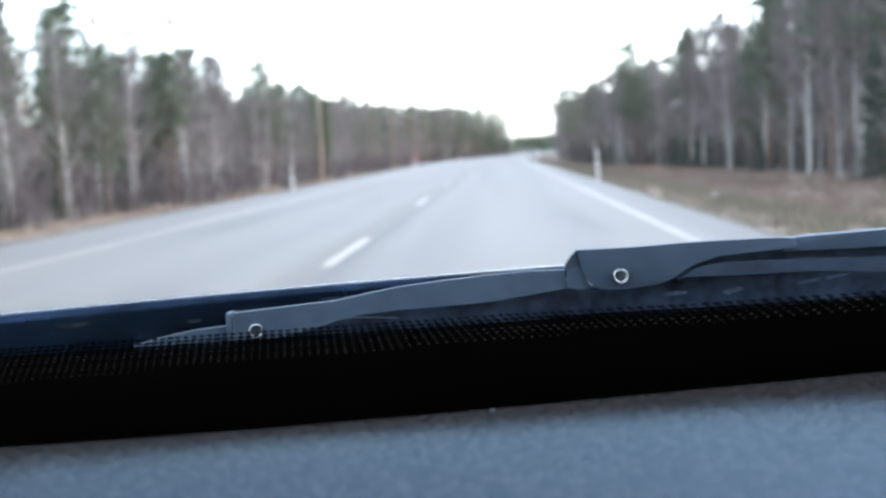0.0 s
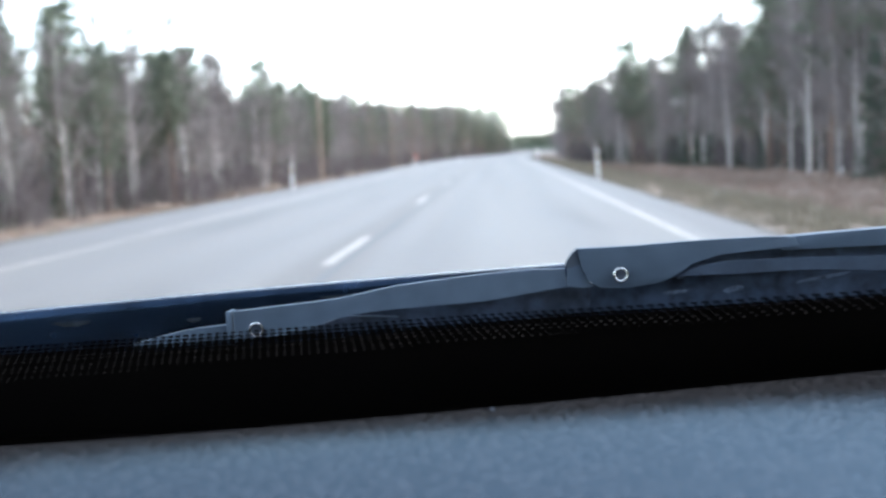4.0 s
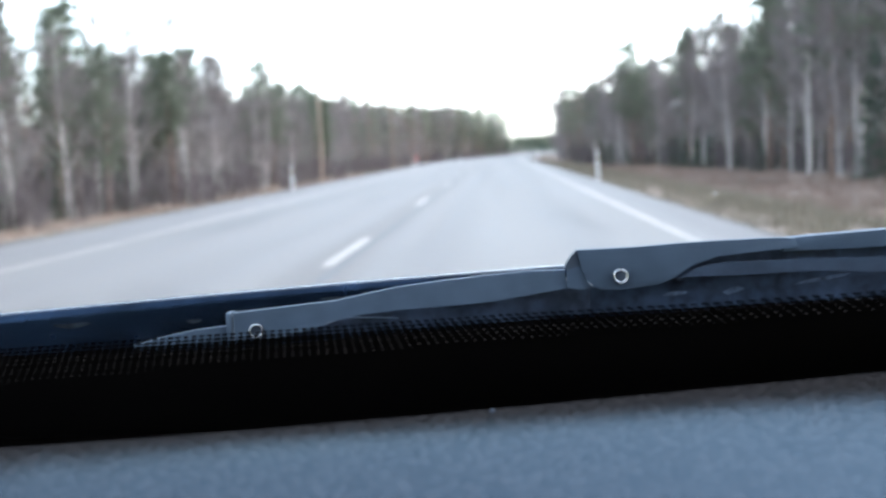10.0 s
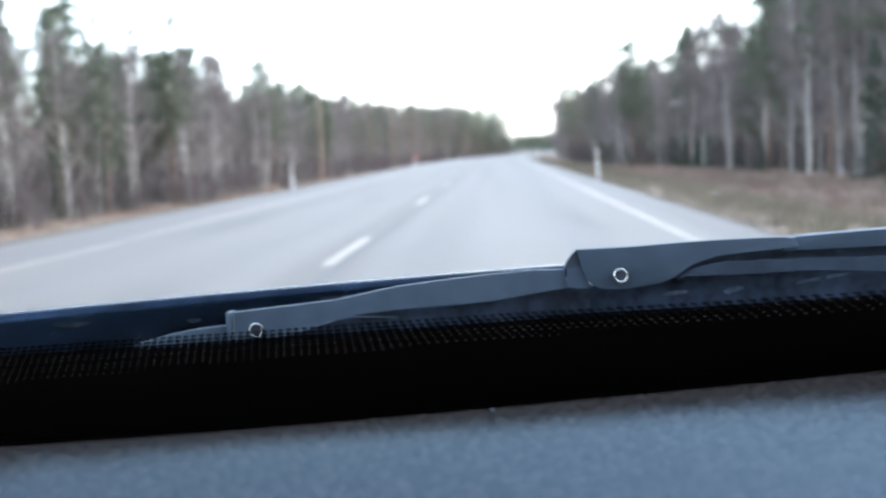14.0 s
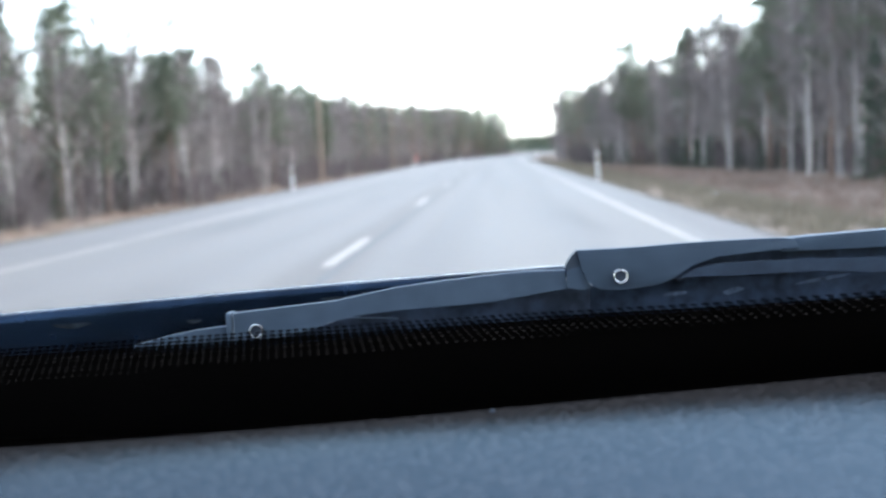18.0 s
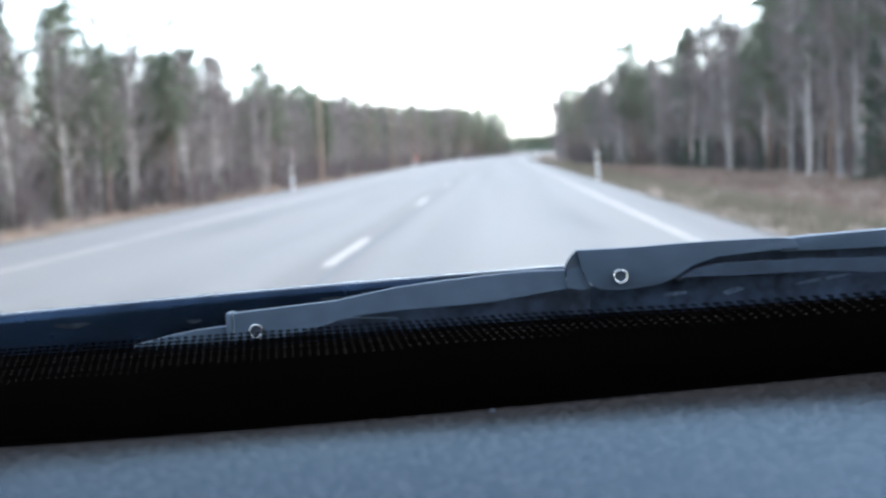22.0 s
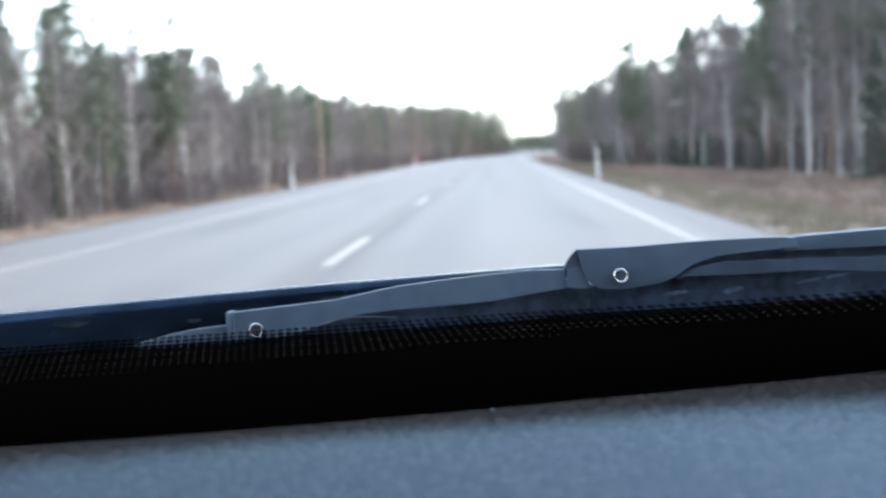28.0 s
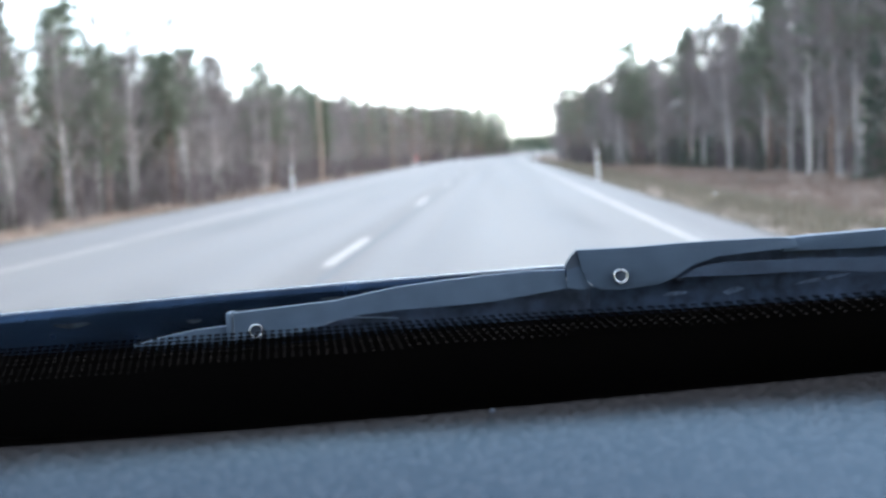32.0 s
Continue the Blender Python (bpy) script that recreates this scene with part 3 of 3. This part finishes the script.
# ---- the car round the camera ----
MID = 0.22  # the car's middle
car = tagged(new("car"), "dark blue car with grey grained dashboard and resting wipers", "car")
car.matrix_basis = pose(MID, 0.9, 0)
bpy.context.view_layer.update()


def car_part(name, bm, mat, label="", smooth=True, parent=None):
    """A part given in world places, hung under the car or under one of its parts."""
    ob = part(name, bm, mat, None, label, smooth)
    ob.parent = parent or car
    if not parent:
        ob.matrix_parent_inverse = Matrix.Translation((-MID, -0.9, 0))
    return ob


def spread(a, b, n):
    return [a + (b - a) * k / (n - 1) for k in range(n)]


def dash_edge(x):
    return 0.475 + 0.23 * x + 0.24 * x * x if x < 0.2 else 0.5306 + 0.321 * (x - 0.2) - 0.35 * (x - 0.2) ** 2


rows = []
for x in spread(-0.56, 1.0, 45):
    e = dash_edge(x) + 0.006 * min(1.0, max(0.0, (x + 0.15) / 0.2))
    prof = [(e - 0.36, 0.80), (e - 0.345, 0.86), (e - 0.32, 0.893), (e - 0.27, 0.908), (e - 0.18, 0.9165), (e - 0.12, 0.9185)]
    prof += [(e - 0.092 + t, 0.9187 - 1.0 * t * t) for t in spread(0.0, 0.09, 10)] + [(e + 0.0005, 0.906), (e + 0.001, 0.87), (e + 0.001, 0.80)]
    rows.append([(x, y, z) for y, z in prof])
dash = car_part("dashboard", sheet(rows), DASH, "dark grained plastic dashboard top, skylight blue painted into its gloss")
car_part("crumb", box((0.0018, 0.0012, 0.001), (-0.0072, 0.4625, 0.9131), 0.0003), PALE_BLUE, "tiny pale crumb", parent=dash)
rows = [[(x, dash_edge(x) - 0.002, 0.8), (x, 0.76, 0.8)] for x in spread(-0.56, 1.0, 12)]
car_part("dash_well", sheet(rows), TRIM, "dark gap under the windscreen's foot")

# the windscreen: a raked pane whose foot carries a black band and rows of dots
RAKE, FOOT = 0.577, 1.2654


def pane(x, y, lift=0.0):
    return (x, y, FOOT - RAKE * y + lift)


rows = [[pane(x, y) for y in spread(-0.1, 0.74, 6)] for x in spread(-0.48, 0.92, 8)]
screen = car_part("windscreen", sheet(rows, 0.005), GLASS, "clear raked windscreen")
screen.visible_shadow = False


def frit_top(x):
    return 0.5525 - 0.073 * x + 0.003 * min(1.0, max(0.0, x / 0.1))


def frit_solid(x):
    return 0.5858 - 0.129 * x + 0.004 * min(1.0, max(0.0, x / 0.1))


rows = [[pane(x, frit_solid(x) - 0.004, -0.007), pane(x, 0.74, -0.007)] for x in spread(-0.48, 0.92, 30)]
band = car_part("frit_band", sheet(rows), FRIT, "black printed band along the windscreen's foot", parent=screen)
verts, faces = [], []
RISE, x0 = 0.0042, -0.56
while x0 < 0.92:
    step = 0.0041 + 0.0022 * min(1.0, max(0.0, x0 / 0.16))
    x0 += step
    lean = -0.165 + (3.3 * (max(-0.36, x0) + 0.094) if x0 < -0.094 else min(7.0 * (x0 + 0.094), 0.66 + 2.2 * min(0.2, x0)))
    for row in range(20):
        x, down = x0 + lean * RISE * row, RISE * row
        if not -0.475 < x < 0.91:
            continue
        y = frit_top(x) + down
        f = down / max(0.02, frit_solid(x) - frit_top(x))
        if f > 1:
            break
        fill = 0.33 + 0.2 * min(1.0, f * 4) + 0.11 * f + 0.03 * min(1.0, max(0.0, (-0.15 - x) / 0.1))
        n = len(verts)
        for j in range(12):
            w = (j + 0.5) * math.tau / 12
            dy = (fill - 0.03) * RISE * math.sin(w)
            verts.append(pane(x + (fill + 0.05) * step * math.cos(w) + lean * dy, y + dy, -0.0072 - 0.0001 * (row % 3)))
        faces.append(tuple(range(n, n + 12)))
dots = new("frit_dots", mesh_of("frit_dots", verts, faces, [FRIT]))
dots.parent = screen
tagged(dots, "black printed dots thinning out upwards", kind="stuff")

# bonnet and cowl
def bonnet_edge(x):
    return 0.994 + 0.12 * x - 0.12 * max(0, x - 0.3) ** 2 - 0.1 * max(0, x - 0.3), 0.9143 + 0.026 * x - 0.022 * x * x


rows = []
for x in spread(-0.62, 1.06, 42):
    y0, z0 = bonnet_edge(x)
    side = max(0.0, abs(x - MID) - 0.7)
    drop = 3.0 * side * side
    prof = [(0.0, -0.055), (0.0, -0.008), (0.0003, -0.0052), (0.0014, -0.0028), (0.004, -0.0009), (0.009, 0.0), (0.02, -0.0006), (0.06, -0.01), (0.25, -0.055), (0.5, -0.12), (0.75, -0.2), (0.88, -0.26), (0.93, -0.32)]
    rows.append([(x, y0 + dy, z0 + dz - drop) for dy, dz in prof])
bonnet = car_part("bonnet", sheet(rows), CAR_PAINT, "dark blue painted bonnet")
rows = []
for x in spread(-0.6, 1.04, 30):
    y0, z0 = bonnet_edge(x)
    rows.append([(x, 0.70, 0.845), (x, 0.76, 0.862), (x, 0.80, 0.868 + 0.006 * math.sin(x * 40)), (x, 0.88, 0.872), (x, y0 - 0.02, z0 - 0.046), (x, y0 + 0.03, z0 - 0.052)])
car_part("cowl_panel", sheet(rows), COWL, "glossy dark cowl panel under the wipers")


def slab(outline, lie, depth, bevel=0.0003):
    """A flat piece cut to an outline (x, z), standing on the slanting line y = lie + 0.12 x."""
    bm = bmesh.new()
    front = [bm.verts.new((x, lie + 0.12 * x, z)) for x, z in outline]
    back = [bm.verts.new((x, lie + depth + 0.12 * x, z)) for x, z in outline]
    bm.faces.new(front)
    bm.faces.new(list(reversed(back)))
    n = len(front)
    rim = [bm.faces.new((front[k], back[k], back[(k + 1) % n], front[(k + 1) % n])) for k in range(n)]
    edges = [e for e in bm.edges if all(v in front for v in e.verts)]
    if bevel:
        bmesh.ops.bevel(bm, geom=edges, offset=bevel, segments=2, affect="EDGES", profile=0.5)
    return bm


def rivet(x, z, lie, parent, r=0.0043):
    bm = bmesh.new()
    rings = []
    for k in range(20):
        w = k * math.tau / 20
        ring = []
        for j in range(8):
            v = j * math.tau / 8
            rr = r + 0.0011 * math.cos(v)
            ring.append(bm.verts.new((x + rr * math.cos(w), lie + 0.12 * x - 0.0008 - 0.0011 * math.sin(v), z + rr * math.sin(w))))
        rings.append(ring)
    for k in range(20):
        for j in range(8):
            bm.faces.new((rings[k][j], rings[k][(j + 1) % 8], rings[(k + 1) % 20][(j + 1) % 8], rings[(k + 1) % 20][j]))
    car_part("rivet_ring", bm, STEEL, "bright steel ring", parent=parent)
    car_part("rivet_core", rod((x, lie + 0.12 * x - 0.0006, z), (x, lie + 0.12 * x + 0.002, z), 0.0035, sides=16), ARM_DARK, "dark rivet core", parent=parent)


wiper = car_part("wiper_arm", slab([(-0.1797, 0.9205), (-0.1139, 0.925), (-0.0952, 0.9281), (-0.0726, 0.9318), (-0.045, 0.9343), (-0.016, 0.9364), (0.018, 0.938), (0.041, 0.9376),
                                    (0.0416, 0.925), (-0.013, 0.9183), (-0.0733, 0.9165), (-0.1, 0.9145), (-0.1165, 0.911), (-0.130, 0.9065), (-0.1558, 0.902), (-0.1797, 0.900)], 0.76, 0.005), ARM, "matt grey wiper arm")
car_part("end_cap", slab([(-0.1846, 0.9204), (-0.1812, 0.9208), (-0.1810, 0.899), (-0.1846, 0.899)], 0.7592, 0.013, 0.0005), ARM, "narrow grey end cap", parent=wiper)
car_part("tip", slab([(-0.246, 0.9022), (-0.2218, 0.9076), (-0.205, 0.9102), (-0.1848, 0.9118), (-0.1848, 0.898), (-0.246, 0.898)], 0.764, 0.003, 0.0005), ARM, "grey tapering tip", parent=wiper)
car_part("blade_rubber", slab([(-0.15, 0.9015), (-0.125, 0.907), (-0.1, 0.9145), (-0.07, 0.9178), (-0.01, 0.9235), (0.040, 0.9295), (0.058, 0.9275), (0.058, 0.905), (-0.15, 0.896)], 0.772, 0.01, 0.0003), RUBBER, "black rubber blade", parent=wiper)
rivet(-0.1649, 0.9082, 0.7585, wiper)
car_part("wire", rod((-0.106, 0.7571, 0.9122), (-0.0727, 0.7611, 0.9098), 0.0005, sides=6), ARM, "thin pale spring wire", parent=wiper)

second = car_part("wiper_arm", slab([(0.0495, 0.9509), (0.0867, 0.9509), (0.1173, 0.952), (0.1462, 0.9525), (0.1751, 0.9525), (0.190, 0.9521), (0.197, 0.9513), (0.2, 0.945), (0.1672, 0.9433),
                                     (0.144, 0.9422), (0.1265, 0.937), (0.1148, 0.9292), (0.1031, 0.9249), (0.0782, 0.9228), (0.064, 0.9235), (0.056, 0.929), (0.052, 0.938)], 0.755, 0.007), ARM, "matt grey wiper arm")
car_part("end_cap", slab([(0.0496, 0.9508), (0.0455, 0.9469), (0.0425, 0.9425), (0.0410, 0.9388), (0.0429, 0.9372), (0.0516, 0.9398), (0.0530, 0.9440)], 0.7588, 0.012, 0), ARM_DARK, "dark folded end cap", parent=second)
car_part("fold", slab([(0.0421, 0.9372), (0.0516, 0.9402), (0.0532, 0.9344), (0.0564, 0.9284), (0.0600, 0.9246), (0.0519, 0.9238), (0.0418, 0.9258)], 0.7584, 0.004, 0), ARM, "grey folded sheet end", parent=second)
car_part("blade_carrier", slab([(0.19, 0.9512), (0.215, 0.9525), (0.26, 0.954), (0.34, 0.956), (0.42, 0.957), (0.42, 0.944), (0.34, 0.943), (0.26, 0.9425), (0.19, 0.9425)], 0.7575, 0.014), ARM, "grey blade carrier", parent=second)
car_part("groove", slab([(0.112, 0.931), (0.125, 0.938), (0.144, 0.9432), (0.2, 0.9445), (0.42, 0.945), (0.42, 0.932), (0.2, 0.932), (0.13, 0.929), (0.113, 0.9265)], 0.7655, 0.008, 0), RUBBER, "dark groove", parent=second)
car_part("lower_strip", slab([(0.1178, 0.9292), (0.1314, 0.9355), (0.1506, 0.9378), (0.2006, 0.9372), (0.2582, 0.9356), (0.42, 0.934), (0.42, 0.925), (0.2581, 0.9256), (0.2082, 0.9288), (0.1542, 0.9286)], 0.7538, 0.0012, 0), ARM_LOW, "grey lower strip", parent=second)
car_part("blade_rubber", slab([(0.054, 0.9245), (0.1, 0.928), (0.12, 0.9287), (0.42, 0.929), (0.42, 0.905), (0.05, 0.905)], 0.774, 0.01, 0.0003), GRIME, "dusty wet rubber blade", parent=second)
rivet(0.0777, 0.9323, 0.7535, second)
# wet patches on the blade, their reflection painted as a pale colour
for x0, x1, z0, z1, tall in ((0.108, 0.128, 0.9152, 0.9162, 0.0018), (0.150, 0.166, 0.9142, 0.9172, 0.0028), (0.2, 0.243, 0.918, 0.9232, 0.0016), (0.118, 0.125, 0.925, 0.926, 0.0008)):
    edge = []
    for k in range(18):
        w = k * math.tau / 18
        g = 0.5 + 0.5 * math.cos(w) * rng.uniform(0.75, 1.0)
        edge.append((x0 + (x1 - x0) * g, z0 + (z1 - z0) * g + tall * math.sin(w) * rng.uniform(0.55, 1.0)))
    car_part("wet_glint", slab(edge, 0.7734, 0.0006, 0.0001), PALE_BLUE, "pale wet patch with a painted reflection", parent=second)

# faint crescents painted as reflections on the bonnet's rear edge
for x0, x1, z, tall in ((-0.388, -0.354, 0.888, 0.0034), (-0.161, -0.118, 0.8985, 0.0026), (-0.275, -0.262, 0.8855, 0.0028)):
    low = [(x0 + (x1 - x0) * g, z - tall * math.sin(math.pi * g) * rng.uniform(0.8, 1.1)) for g in spread(0.0, 1.0, 10)]
    top = [(x0 + (x1 - x0) * g, z + 0.3 * tall * math.sin(math.pi * g) * rng.uniform(0.2, 1.0) + 0.0004) for g in spread(1.0, 0.0, 10)]
    car_part("gleam_crescent", slab(low + top, 0.9934, 0.0004, 0), GLEAM, "faint grey crescent painted as a reflection", parent=bonnet)

# dried dirt spots on the pane
for x, y, r in ((0.0839, 0.449, 0.0019), (0.1287, 0.4376, 0.0016), (0.0596, 0.391, 0.002)):
    bm = bmesh.new()
    for j in range(5):
        cx, cy = x + rng.gauss(0, r * 0.4), y + rng.gauss(0, r * 0.4)
        w0 = rng.random()
        bm.faces.new([bm.verts.new(pane(cx + r * 0.6 * math.cos(w0 + k), cy + r * 0.5 * math.sin(w0 + k), -0.0068 - 0.0001 * j)) for k in range(6)])
    car_part("dirt_spot", bm, SPOT, "dried pale dirt spot", parent=screen)

# the rest of the shell
roof = [[(x, y, 1.335 + 0.05 * (1 - ((x - MID) / 0.68) ** 2) + dz) for y, dz in ((-0.08, 0.0), (-0.3, 0.04), (-0.9, 0.06), (-1.5, 0.03), (-1.9, -0.05))] for x in spread(MID - 0.62, MID + 0.62, 9)]
car_part("roof", sheet(roof, 0.03), CAR_PAINT, "dark blue roof")
for side in (-1, 1):
    x0 = MID + side * 0.83
    wing = [[(x0 - side * 0.03 * k, 0.5 + dy, z) for z in (0.3, 0.45, 0.86 - 0.3 * (dy / 1.45) ** 2)] for k in (0, 1) for dy in (spread(0.0, 1.45, 12) if k == 0 else spread(1.45, 0.0, 12))]
    car_part("fender", sheet(wing), CAR_PAINT, "dark blue front wing")
    door = car_part("door", box((0.06, 1.9, 0.55), (x0, -0.55, 0.58), 0.02), CAR_PAINT, "dark blue door")
    car_part("door_trim", box((0.02, 1.8, 0.5), (x0 - side * 0.045, -0.55, 0.58), 0.008), TRIM, "dark door lining", parent=door)
    car_part("windscreen_pillar", rod((MID + side * 0.72, 0.72, 0.85), (MID + side * 0.62, -0.1, 1.35), 0.035, sides=8), CAR_PAINT, "dark blue pillar")
    car_part("rear_pillar", rod((MID + side * 0.8, -1.95, 0.85), (MID + side * 0.62, -1.75, 1.35), 0.06, sides=8), CAR_PAINT, "dark blue pillar")
    for y in (1.45, -1.35):
        wheel = car_part("wheel", rod((x0 - side * 0.16, y, 0.31), (x0 + side * 0.02, y, 0.31), 0.31, sides=28), TYRE, "black tyre")
        car_part("rim", rod((x0 + side * 0.021, y, 0.31), (x0 + side * 0.03, y, 0.31), 0.19, sides=24), STEEL, "steel wheel rim", parent=wheel)
# unseen panel, added to keep light from behind off dash and bonnet
car_part("rear_light_block", box((1.5, 0.08, 0.95), (MID, -0.95, 0.83), 0.03), TRIM, "plain dark unseen panel closing the cabin against light")
car_part("headliner", sheet([[(x, y, 1.305) for y in (-0.07, -0.5, -1.0, -1.7)] for x in spread(MID - 0.6, MID + 0.6, 3)]), CLOTH, "grey headliner")
car_part("floor_pan", box((1.6, 3.9, 0.06), (MID, -0.1, 0.28), 0.01), TRIM, "dark floor pan")
car_part("nose", box((1.62, 0.22, 0.3), (MID, 1.98, 0.42), 0.06), CAR_PAINT, "dark blue nose")
car_part("tail", box((1.62, 0.2, 0.6), (MID, -2.05, 0.58), 0.05), CAR_PAINT, "dark blue tail")
